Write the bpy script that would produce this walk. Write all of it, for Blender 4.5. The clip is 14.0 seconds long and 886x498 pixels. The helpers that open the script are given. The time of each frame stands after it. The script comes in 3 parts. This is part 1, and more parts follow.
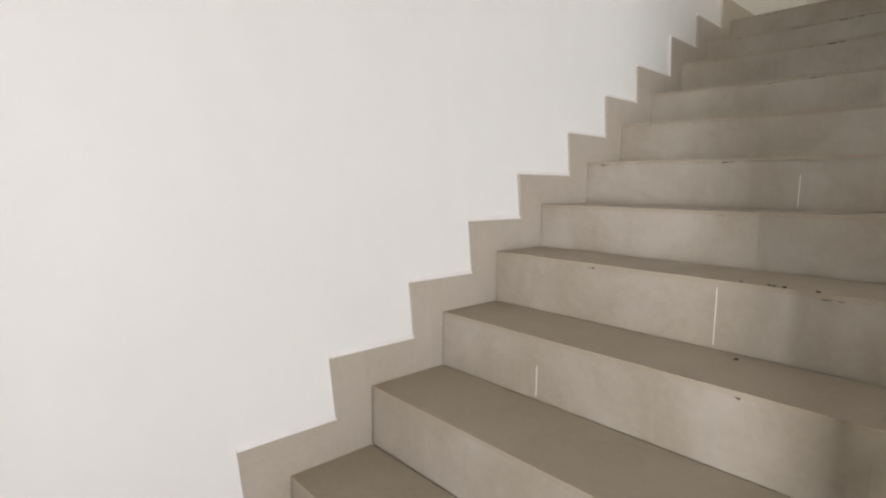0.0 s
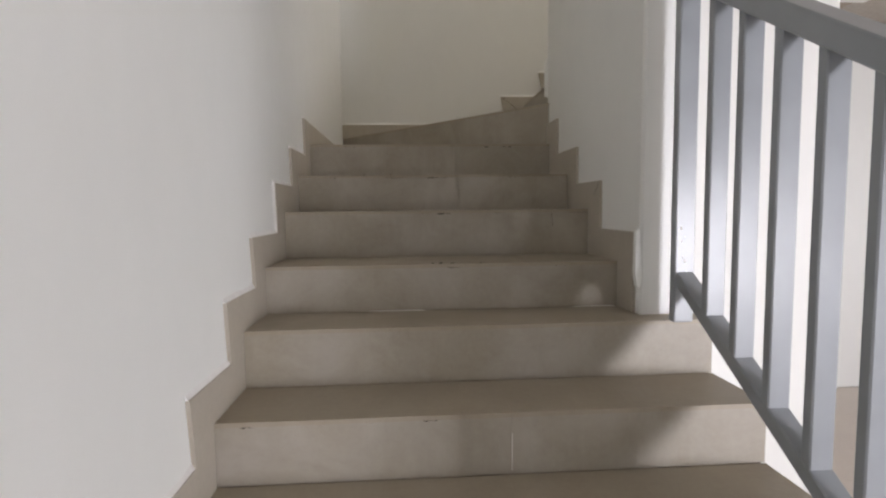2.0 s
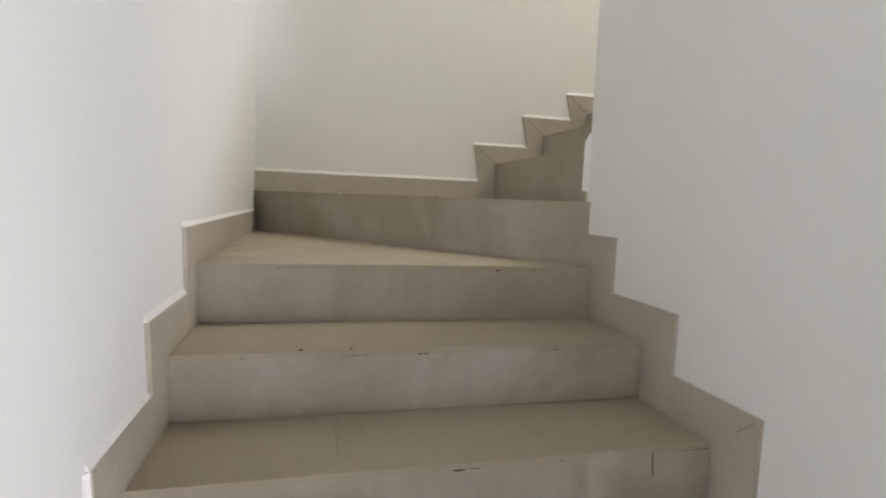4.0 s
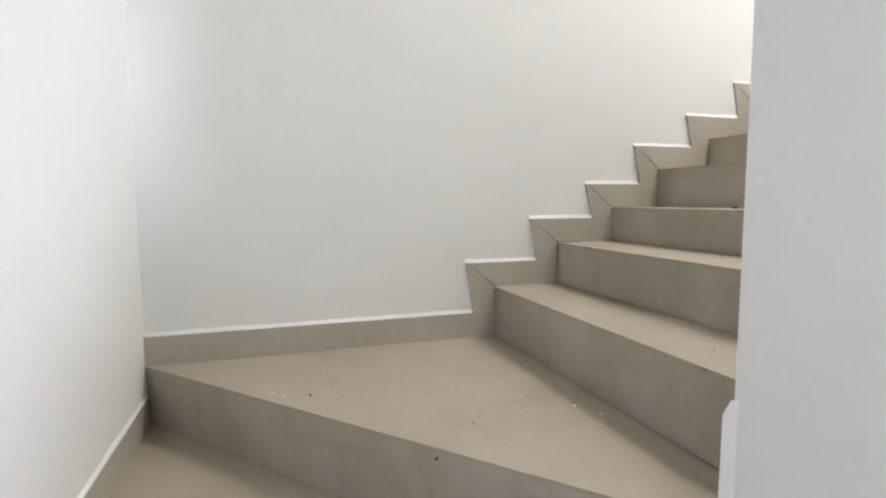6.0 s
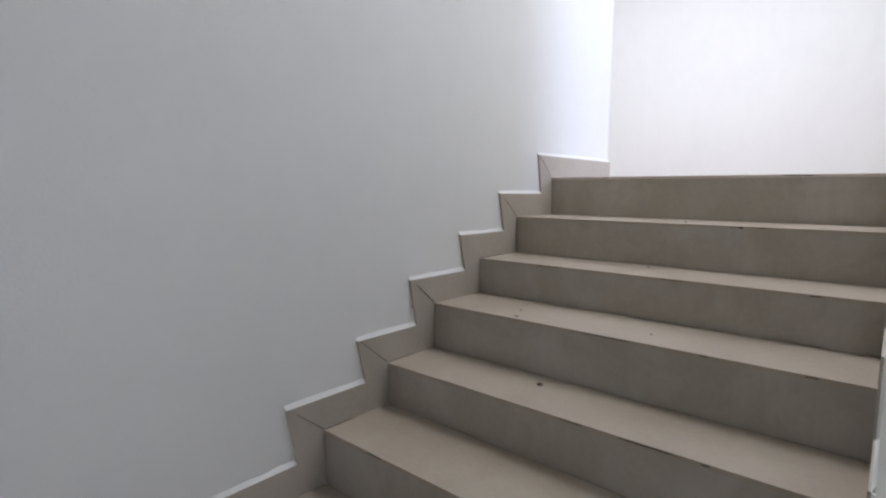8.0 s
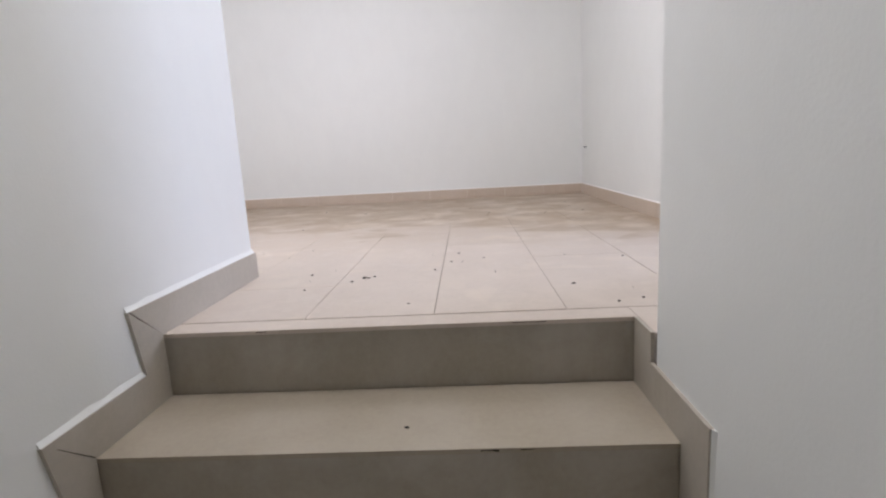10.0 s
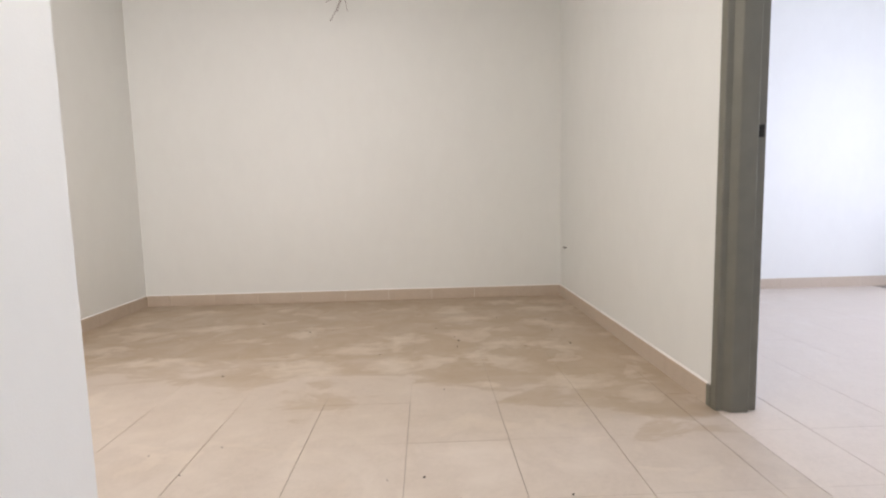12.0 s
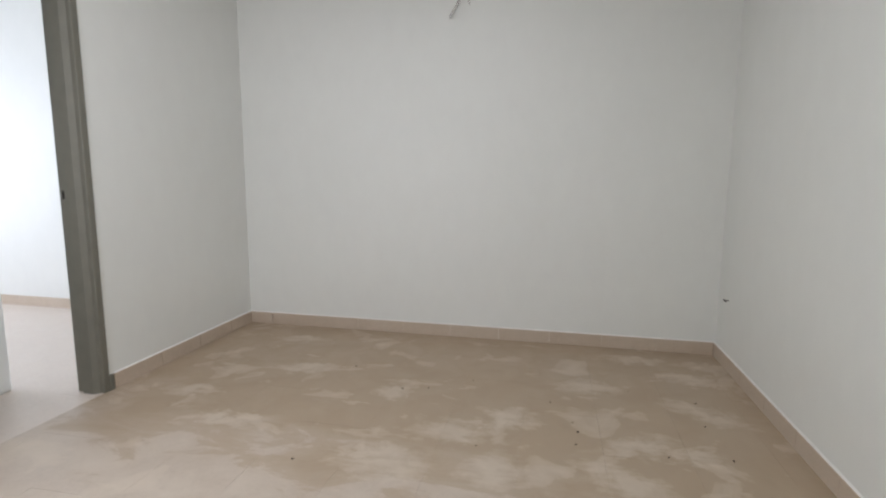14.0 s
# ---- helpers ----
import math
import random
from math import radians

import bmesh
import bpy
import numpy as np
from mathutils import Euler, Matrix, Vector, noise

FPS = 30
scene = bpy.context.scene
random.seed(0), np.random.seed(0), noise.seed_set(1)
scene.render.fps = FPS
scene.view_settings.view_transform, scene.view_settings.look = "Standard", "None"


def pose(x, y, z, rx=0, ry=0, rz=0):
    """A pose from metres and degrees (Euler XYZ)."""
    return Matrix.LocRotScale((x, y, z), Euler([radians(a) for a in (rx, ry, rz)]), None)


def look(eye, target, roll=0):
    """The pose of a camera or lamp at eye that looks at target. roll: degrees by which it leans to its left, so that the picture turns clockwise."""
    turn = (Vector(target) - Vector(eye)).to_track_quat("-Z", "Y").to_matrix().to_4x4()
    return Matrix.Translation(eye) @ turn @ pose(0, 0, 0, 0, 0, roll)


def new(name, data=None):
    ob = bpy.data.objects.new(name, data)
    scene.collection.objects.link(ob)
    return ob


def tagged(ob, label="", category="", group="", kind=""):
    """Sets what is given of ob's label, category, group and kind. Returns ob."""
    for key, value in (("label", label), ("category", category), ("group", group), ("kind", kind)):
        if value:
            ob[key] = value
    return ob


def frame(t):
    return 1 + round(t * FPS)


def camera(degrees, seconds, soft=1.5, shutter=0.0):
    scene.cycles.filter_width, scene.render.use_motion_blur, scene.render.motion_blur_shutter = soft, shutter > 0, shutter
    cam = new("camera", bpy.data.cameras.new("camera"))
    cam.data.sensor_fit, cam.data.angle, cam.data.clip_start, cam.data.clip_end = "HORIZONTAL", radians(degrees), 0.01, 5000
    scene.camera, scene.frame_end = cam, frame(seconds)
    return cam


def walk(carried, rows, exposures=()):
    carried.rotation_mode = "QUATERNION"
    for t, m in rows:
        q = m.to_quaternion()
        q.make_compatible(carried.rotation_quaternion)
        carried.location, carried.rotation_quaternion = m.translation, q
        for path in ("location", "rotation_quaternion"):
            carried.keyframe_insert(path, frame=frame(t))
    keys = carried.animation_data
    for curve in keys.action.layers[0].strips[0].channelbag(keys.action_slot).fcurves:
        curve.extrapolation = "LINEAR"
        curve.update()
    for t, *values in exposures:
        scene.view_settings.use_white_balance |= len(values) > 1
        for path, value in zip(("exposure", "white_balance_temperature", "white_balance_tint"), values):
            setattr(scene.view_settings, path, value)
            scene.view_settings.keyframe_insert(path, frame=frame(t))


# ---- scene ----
cam = camera(80.71, 14.0, soft=2.2)
# path-begin
ROWS = (
    (0.0, look((1.208, -0.808, 0.596), (-0.261, 0.528, 0.356), 0.5)),
    (0.5, pose(1.052, -0.772, 0.775, 81.04, -0.46, 28.23)),
    (1.0, pose(0.847, -0.544, 0.917, 82.03, -0.56, 14.37)),
    (1.5, pose(0.658, -0.360, 1.058, 84.99, 0.01, 5.63)),
    (2.0, pose(0.495, -0.208, 1.220, 85.49, 0.67, -3.83)),
    (2.5, pose(0.464, 0.108, 1.333, 85.90, 0.00, -7.74)),
    (3.0, pose(0.319, 0.387, 1.434, 85.22, -1.49, -10.56)),
    (3.5, pose(0.335, 0.638, 1.585, 84.65, -2.19, -13.33)),
    (4.0, pose(0.331, 0.907, 1.745, 84.70, -2.31, -13.56)),
    (4.2, pose(0.341, 1.033, 1.812, 84.83, -1.30, -13.85)),
    (6.5, look((0.53, 2.019, 2.463), (1.256, 3.872, 2.265), -1.2)),
    (7.0, pose(0.619, 2.215, 2.561, 84.08, 1.48, -29.24)),
    (7.5, look((0.682, 2.466, 2.731), (1.786, 4.119, 2.511), -0.1)),
    (8.0, look((0.698, 2.575, 2.941), (2.202, 3.874, 2.717), 0.3)),
    (8.5, pose(0.892, 2.745, 2.985, 83.90, -0.46, -63.22)),
    (9.0, pose(1.129, 2.888, 3.170, 84.34, 0.36, -75.83)),
    (9.2, pose(1.256, 2.906, 3.226, 82.62, 1.89, -78.63)),
    (11.3, pose(2.233, 3.201, 3.821, 82.69, 0.34, -96.48)),
    (11.5, pose(2.304, 3.139, 3.839, 83.47, 0.06, -96.46)),
    (12.0, pose(2.474, 3.039, 3.969, 84.06, 1.33, -91.80)),
    (12.5, pose(2.647, 3.076, 4.056, 84.14, 1.50, -87.95)),
    (13.0, pose(2.826, 3.039, 4.111, 82.89, 0.53, -86.91)),
    (13.3, pose(2.943, 2.918, 4.223, 82.82, 0.63, -82.95)),
    (13.5, pose(2.985, 2.935, 4.265, 82.90, 0.24, -81.36)),
    (14.0, pose(3.181, 3.024, 4.341, 81.70, -0.44, -78.10)),
)
# path-end

EXPOSURES = (
    (0.0, -0.24, 6950, 15), (0.5, -0.06, 6520, 15), (1.0, -0.09, 6480, 15), (1.5, -0.2, 6530, 16), (2.0, -0.54, 6760, 17), (2.5, -0.66, 6930, 17),
    (3.0, -0.68, 7050, 16), (3.5, -0.36, 7000, 17), (4.0, 0.3, 6520, 14), (4.2, 0.42, 6300, 14), (6.3, 0.68, 5900, 16), (6.5, 0.68, 5850, 16), (7.0, 0.33, 5720, 18),
    (7.5, -0.1, 5620, 19), (8.0, -0.33, 5520, 20), (8.5, -0.54, 5450, 21), (9.0, -0.66, 5440, 21), (9.2, -0.68, 5470, 21), (11.3, -0.94, 6330, 18), (12.0, -0.94, 6430, 18),
    (12.5, -0.8, 6260, 15), (13.0, -0.68, 6160, 14), (13.5, -0.64, 5940, 13), (14.0, -1.29, 5860, 13),
)
walk(cam, ROWS, EXPOSURES)

# ---- light ----
world = bpy.data.worlds.new("world")
scene.world = world
world.use_nodes = True
sky = world.node_tree.nodes.new("ShaderNodeTexSky")
sky.sky_type = "NISHITA"
sky.sun_disc = False
sky.sun_elevation, sky.sun_rotation = radians(50), radians(120)
world.node_tree.links.new(sky.outputs["Color"], world.node_tree.nodes["Background"].inputs["Color"])
world.node_tree.nodes["Background"].inputs["Strength"].default_value = 0.1


def area_lamp(name, eye, target, width, height, power, color, spread=180):
    data = bpy.data.lights.new(name, "AREA")
    data.shape, data.size, data.size_y, data.energy, data.color = "RECTANGLE", width, height, power, color
    data.spread = radians(spread)
    ob = new(name, data)
    ob.matrix_world = look(eye, target)
    return ob


TOP_Z = 6.05
# daylight lamps in openings out of view, in the rooms round the stairs
area_lamp("unseen_opening_light", (7.38, 0.2, 1.0), (0, 0.2, 0.9), 3.4, 2.2, 225, (0.88, 0.925, 1.0))
area_lamp("unseen_opening_light", (4.1, -4.43, 0.6), (1.75, 2.0, 0.7), 1.1, 1.3, 82, (0.88, 0.92, 1.0), 75)
area_lamp("unseen_opening_light", (4.95, -2.72, 4.5), (4.3, 1, 4.2), 1.1, 1.8, 285, (0.76, 0.84, 1.0))
area_lamp("unseen_opening_light", (5.4, 9.72, 4.5), (5.2, 6, 4.2), 2.6, 1.8, 210, (0.95, 0.97, 1.0))
# added to brighten, sources unknown: hall back window, two roof lights, high front window
area_lamp("unseen_opening_light", (3.87, 4.87, 4.65), (7.3, 4.4, 4.3), 1.2, 1.5, 55, (1.0, 0.96, 0.90))
area_lamp("unseen_opening_light", (5.1, 3.9, TOP_Z - 0.02), (5.1, 3.9, 0), 0.9, 0.9, 36, (1.0, 0.97, 0.91))
area_lamp("unseen_opening_light", (3.2, 3.2, TOP_Z - 0.02), (3.2, 3.2, 0), 0.9, 0.9, 63, (1.0, 0.96, 0.84))
area_lamp("unseen_opening_light", (0.68, -4.42, 4.9), (0.62, 3.9, 2.6), 1.05, 1.4, 19, (1.0, 0.95, 0.82))

# ---- plan ----
RUN1 = [-0.78, -0.51, -0.243, 0.011, 0.284, 0.533, 0.776, 1.073, 1.328, 1.581, 1.888, 2.171, 2.477]   # nosings of steps -3 to 9
RISE1 = [-0.505, -0.328, -0.151, 0.026, 0.20, 0.374, 0.532, 0.696, 0.866, 1.026, 1.21, 1.37, 1.543]
RUN2 = [1.373, 1.676, 1.958, 2.215, 2.511, 2.793, 3.123]    # nosings of steps 11 to 17
RISE2 = [1.76, 1.977, 2.162, 2.317, 2.496, 2.648, 2.819, 3.009]   # treads 10 to 17
W = 1.24
WIDE = 1.435    # lower steps run on under the railing
WALL_X = 1.347    # outer face of the inner wall
WALL_Y = 1.42    # where the inner wall begins
YE, YC = 3.936, 2.562
XE, XE2 = 3.829, 2.988
XF, YL, YR = 7.271, 5.632, 1.804
GROUND, FLOOR, TOP = -0.505, 3.009, 6.05
SK_A, SK_B, SK_A2, SK_H = 0.128, 0.108, 0.13, 0.096
LEAN1, LEAN2 = 0.018, 0.036    # the upright skirting tiles lean outwards at the top
DOOR_H = 2.42


# ---- materials ----
def material(name, rough=0.6, metal=0.0):
    m = bpy.data.materials.new(name)
    m.use_nodes = True
    b = m.node_tree.nodes["Principled BSDF"]
    b.inputs["Roughness"].default_value, b.inputs["Metallic"].default_value = rough, metal
    return m, m.node_tree.nodes, m.node_tree.links, b


def node(nodes, kind, **values):
    n = nodes.new(kind)
    for key, value in values.items():
        n.inputs[key.replace("_", " ")].default_value = value
    return n


def place(nodes, links, scale=(1, 1, 1), turn=(0, 0, 0)):
    """World position, scaled, as texture space."""
    g = nodes.new("ShaderNodeNewGeometry")
    mp = nodes.new("ShaderNodeMapping")
    mp.inputs["Scale"].default_value = scale
    mp.inputs["Rotation"].default_value = turn
    links.new(g.outputs["Position"], mp.inputs["Vector"])
    return mp.outputs["Vector"]


def ramp(nodes, links, source, stops):
    r = nodes.new("ShaderNodeValToRGB")
    while len(r.color_ramp.elements) < len(stops):
        r.color_ramp.elements.new(0.5)
    for e, (at, c) in zip(r.color_ramp.elements, stops):
        e.position, e.color = at, (*c, 1) if len(c) == 3 else c
    links.new(source, r.inputs["Fac"])
    return r.outputs["Color"]


def blend(nodes, links, fac, a, b, mode="MIX"):
    mx = nodes.new("ShaderNodeMix")
    mx.data_type, mx.blend_type = "RGBA", mode
    for sock, v in ((mx.inputs[0], fac), (mx.inputs[6], a), (mx.inputs[7], b)):
        if isinstance(v, bpy.types.NodeSocket):
            links.new(v, sock)
        else:
            sock.default_value = v if isinstance(v, float) else (*v, 1)
    return mx.outputs[2]


def bump(nodes, links, height, bsdf, strength, distance):
    bp = nodes.new("ShaderNodeBump")
    bp.inputs["Strength"].default_value, bp.inputs["Distance"].default_value = strength, distance
    links.new(height, bp.inputs["Height"])
    links.new(bp.outputs["Normal"], bsdf.inputs["Normal"])


def plaster(name, color, rough=0.62):
    m, n, l, b = material(name, rough)
    big = node(n, "ShaderNodeTexNoise", Scale=1.3, Detail=3.0)
    l.new(place(n, l), big.inputs["Vector"])
    mid = node(n, "ShaderNodeTexNoise", Scale=9.0, Detail=5.0, Roughness=0.6)
    l.new(place(n, l, (1, 1, 0.6)), mid.inputs["Vector"])
    c = ramp(n, l, big.outputs["Fac"], ((0.3, [v * 0.96 for v in color]), (0.7, color)))
    c = blend(n, l, 0.5, c, ramp(n, l, mid.outputs["Fac"], ((0.35, [v * 0.965 for v in color]), (0.65, color))))
    l.new(c, b.inputs["Base Color"])
    fine = node(n, "ShaderNodeTexNoise", Scale=110.0, Detail=4.0)
    l.new(place(n, l), fine.inputs["Vector"])
    wavy = node(n, "ShaderNodeTexNoise", Scale=3.2, Detail=2.0)
    l.new(place(n, l), wavy.inputs["Vector"])
    s = n.new("ShaderNodeMath")
    s.operation = "MULTIPLY_ADD"
    s.inputs[1].default_value = 6.0
    l.new(wavy.outputs["Fac"], s.inputs[0])
    l.new(fine.outputs["Fac"], s.inputs[2])
    bump(n, l, s.outputs[0], b, 0.35, 0.0012)
    return m


def tile_material(name, color, dusty, amount, rough=0.45, brushed=False):
    m, n, l, b = material(name, rough)
    info = n.new("ShaderNodeObjectInfo")
    pos = place(n, l)
    grain = node(n, "ShaderNodeTexNoise", Scale=60.0, Detail=6.0, Roughness=0.7)
    l.new(pos, grain.inputs["Vector"])
    cloud = node(n, "ShaderNodeTexNoise", Scale=4.0, Detail=5.0, Roughness=0.6, Distortion=0.6)
    l.new(pos, cloud.inputs["Vector"])
    c = ramp(n, l, grain.outputs["Fac"], ((0.3, [v * 0.92 for v in color]), (0.7, [min(1, v * 1.05) for v in color])))
    c = blend(n, l, ramp(n, l, info.outputs["Random"], ((0, (0, 0, 0)), (1, (0.1, 0.1, 0.1)))), c, [v * 0.92 for v in color])
    streak = node(n, "ShaderNodeTexNoise", Scale=7.0, Detail=4.0, Roughness=0.6)
    l.new(place(n, l, (1.0, 1.0, 0.12)), streak.inputs["Vector"])
    c = blend(n, l, ramp(n, l, streak.outputs["Fac"], ((0.48, (0, 0, 0)), (0.78, (0.36, 0.36, 0.36)))), c, dusty)
    smear = ramp(n, l, cloud.outputs["Fac"], ((0.42, (0, 0, 0)), (0.68, (amount, amount, amount))))
    c = blend(n, l, smear, c, dusty)
    if brushed:
        # brown dust over the far end of the room, its ragged edge runs aslant
        stroke = node(n, "ShaderNodeTexNoise", Scale=3.4, Detail=5.0, Roughness=0.6, Distortion=0.5)
        l.new(place(n, l, (1.5, 0.7, 1.0), (0, 0, 0.12)), stroke.inputs["Vector"])
        patch = node(n, "ShaderNodeTexNoise", Scale=1.1, Detail=2.0, Roughness=0.5)
        l.new(pos, patch.inputs["Vector"])
        sep = n.new("ShaderNodeSeparateXYZ")
        l.new(pos, sep.inputs[0])
        total = sep.outputs["X"]
        for src, gain in ((sep.outputs["Y"], -0.16), (stroke.outputs["Fac"], 2.1), (patch.outputs["Fac"], 1.0)):
            add = n.new("ShaderNodeMath")
            add.operation = "MULTIPLY_ADD"
            add.inputs[1].default_value = gain
            l.new(src, add.inputs[0])
            l.new(total, add.inputs[2])
            total = add.outputs[0]
        edge = n.new("ShaderNodeMapRange")
        edge.inputs["From Min"].default_value, edge.inputs["From Max"].default_value = 5.15, 7.15
        l.new(total, edge.inputs["Value"])
        dust = ramp(n, l, edge.outputs["Result"], ((0.0, (0.13,) * 3), (0.41, (0.32,) * 3), (0.47, (0.7,) * 3), (0.68, (0.98,) * 3)))
        c = blend(n, l, dust, c, (0.40, 0.308, 0.213))
        # wiped strokes with feathered ends in the dust
        warp = node(n, "ShaderNodeTexNoise", Scale=6.0, Detail=5.0, Roughness=0.65)
        l.new(pos, warp.inputs["Vector"])
        shift = n.new("ShaderNodeVectorMath")
        shift.operation = "MULTIPLY_ADD"
        shift.inputs[1].default_value = (0.36, 0.36, 0.0)
        l.new(warp.outputs["Color"], shift.inputs[0])
        l.new(pos, shift.inputs[2])
        near = None
        for x, y, turn, half, wide in WIPED:
            mp = n.new("ShaderNodeMapping")
            mp.vector_type = "TEXTURE"
            mp.inputs["Location"].default_value = (x + 0.18, y + 0.18, 3.0)
            mp.inputs["Rotation"].default_value = (0, 0, radians(turn))
            mp.inputs["Scale"].default_value = (half, wide, 100)
            l.new(shift.outputs[0], mp.inputs["Vector"])
            size = n.new("ShaderNodeVectorMath")
            size.operation = "LENGTH"
            l.new(mp.outputs["Vector"], size.inputs[0])
            if near is None:
                near = size.outputs["Value"]
            else:
                least = n.new("ShaderNodeMath")
                least.operation = "MINIMUM"
                l.new(near, least.inputs[0])
                l.new(size.outputs["Value"], least.inputs[1])
                near = least.outputs[0]
        swept = node(n, "ShaderNodeTexNoise", Scale=7.0, Detail=4.0, Roughness=0.65)
        l.new(place(n, l, (2.2, 0.6, 1.0), (0, 0, 0.3)), swept.inputs["Vector"])
        both = n.new("ShaderNodeMath")
        both.operation = "MULTIPLY_ADD"
        both.inputs[1].default_value = 1.7
        l.new(swept.outputs["Fac"], both.inputs[0])
        l.new(near, both.inputs[2])
        fade = n.new("ShaderNodeMapRange")
        fade.inputs["From Min"].default_value, fade.inputs["From Max"].default_value = 2.0, 1.1
        fade.inputs["To Min"].default_value, fade.inputs["To Max"].default_value = 0.0, 0.78
        l.new(both.outputs[0], fade.inputs["Value"])
        c = blend(n, l, fade.outputs["Result"], c, (0.58, 0.495, 0.40))
        for scale, turn, stretch, low in ((3.1, 0.5, (1.0, 1.0, 1.0), 0.59), (4.2, -0.9, (1.3, 0.8, 1.0), 0.61)):
            swirl = node(n, "ShaderNodeTexNoise", Scale=scale, Detail=4.5, Roughness=0.52, Distortion=0.45)
            l.new(place(n, l, stretch, (0, 0, turn)), swirl.inputs["Vector"])
            c = blend(n, l, ramp(n, l, swirl.outputs["Fac"], ((low, (0, 0, 0)), (low + 0.035, (0.25,) * 3), (low + 0.13, (0.5,) * 3))), c, (0.64, 0.55, 0.45))
    l.new(c, b.inputs["Base Color"])
    rr = ramp(n, l, cloud.outputs["Fac"], ((0.35, (rough * 0.8,) * 3), (0.65, (min(1, rough * 1.35),) * 3)))
    l.new(rr, b.inputs["Roughness"])
    bump(n, l, grain.outputs["Fac"], b, 0.15, 0.0006)
    return m


def plain(name, color, rough=0.5, metal=0.0, vary=0.08, scale=30.0):
    m, n, l, b = material(name, rough, metal)
    t = node(n, "ShaderNodeTexNoise", Scale=scale, Detail=4.0)
    l.new(place(n, l), t.inputs["Vector"])
    l.new(ramp(n, l, t.outputs["Fac"], ((0.3, [v * (1 - vary) for v in color]), (0.7, [v * (1 + vary) for v in color]))), b.inputs["Base Color"])
    bump(n, l, t.outputs["Fac"], b, 0.1, 0.0005)
    return m


# wiped strokes on the hall floor: centre, turn, half length and half width
WIPED = ((6.36, 4.63, 95, 0.22, 0.10), (5.85, 5.12, 95, 0.18, 0.07), (6.10, 3.95, 90, 0.14, 0.08), (5.70, 3.54, 100, 0.22, 0.13), (5.92, 3.22, 90, 0.16, 0.12),
         (7.02, 2.40, 90, 0.25, 0.06), (6.72, 2.10, 80, 0.18, 0.10), (6.20, 2.18, 60, 0.24, 0.09), (5.75, 2.56, 110, 0.20, 0.09), (5.70, 2.30, 95, 0.13, 0.07),
         (5.40, 2.66, 50, 0.26, 0.11), (5.30, 3.75, 90, 0.25, 0.13), (5.38, 3.24, 90, 0.15, 0.15), (5.55, 4.75, 92, 0.25, 0.07), (6.92, 4.95, 90, 0.20, 0.09),
         (6.44, 2.77, 100, 0.20, 0.12), (5.02, 2.28, 70, 0.18, 0.12), (5.42, 3.84, 95, 0.20, 0.07))
PAINT = plaster("white_wall_paint", (0.797, 0.80, 0.768), 0.48)
CEIL = plaster("ceiling_paint", (0.8, 0.8, 0.78))
STAIR_TILE = tile_material("beige_stair_tile", (0.34, 0.30, 0.237), (0.46, 0.425, 0.375), 0.55)
# treads browner than risers: dust, plus warm bounce light put into the colour
TREAD_TILE = tile_material("dusty_warm_lit_tread_tile", (0.352, 0.30, 0.226), (0.425, 0.375, 0.30), 0.5)
SKIRT_TILE = tile_material("beige_skirting_tile", (0.415, 0.372, 0.303), (0.50, 0.455, 0.395), 0.4)
FLOOR_TILE = tile_material("dusty_floor_tile", (0.55, 0.472, 0.403), (0.66, 0.588, 0.513), 0.7, 0.4, brushed=True)
ROOM_TILE = tile_material("room_floor_tile", (0.66, 0.575, 0.50), (0.72, 0.65, 0.58), 0.5, 0.4)
HALL_SKIRT = tile_material("pale_skirting_tile", (0.53, 0.435, 0.34), (0.60, 0.51, 0.42), 0.4)
GROUT = plain("grout", (0.33, 0.28, 0.23), 0.9)
SCREED = plain("screed", (0.40, 0.36, 0.31), 0.9)
BED = plain("tile_bed", (0.36, 0.31, 0.245), 0.9)
CAULK = plain("white_caulk", (0.80, 0.785, 0.76), 0.6, vary=0.03)
STEEL = plain("grey_painted_steel", (0.29, 0.31, 0.325), 0.3, 0.0, 0.06, 8.0)
FRAME = plain("olive_grey_metal_paint", (0.17, 0.163, 0.132), 0.5, 0.0, 0.06, 12.0)
DARK = plain("black_grit", (0.02, 0.018, 0.015), 0.8)
COPPER = plain("wire_sheath", (0.22, 0.17, 0.16), 0.5)
GLASS, _n, _l, _b = material("window_glass", 0.02)
_b.inputs["Transmission Weight"].default_value = 1.0


# ---- mesh helpers ----
def finish(name, bm, mat, parent=None, label=""):
    me = bpy.data.meshes.new(name)
    bmesh.ops.recalc_face_normals(bm, faces=bm.faces)
    bm.to_mesh(me)
    bm.free()
    me.materials.append(mat)
    ob = new(name, me)
    if parent:
        ob.parent = parent
    return tagged(ob, label)


def add_box(bm, a, b, bevel=0.0, segments=1):
    made = bmesh.ops.create_cube(bm, size=1.0)["verts"]
    for v in made:
        v.co = Vector([a[i] if v.co[i] < 0 else b[i] for i in range(3)])
    if bevel:
        edges = list({e for v in made for e in v.link_edges})
        bmesh.ops.bevel(bm, geom=edges, offset=bevel, segments=segments, affect="EDGES")


def part(name, bm, mat, parent=None, label=""):
    return finish(name, bm, mat, parent, label)


def box(name, a, b, mat, parent=None, bevel=0.0, label=""):
    bm = bmesh.new()
    add_box(bm, a, b, bevel, 4 if bevel > 0.02 else 1)
    return finish(name, bm, mat, parent, label)


def prism(bm, outline, push):
    """Extrude a flat outline of 3D points by the vector push."""
    low = [bm.verts.new(p) for p in outline]
    high = [bm.verts.new(Vector(p) + Vector(push)) for p in outline]
    bm.faces.new(low)
    bm.faces.new(list(reversed(high)))
    k = len(low)
    for i in range(k):
        bm.faces.new((low[i], low[(i + 1) % k], high[(i + 1) % k], high[i]))


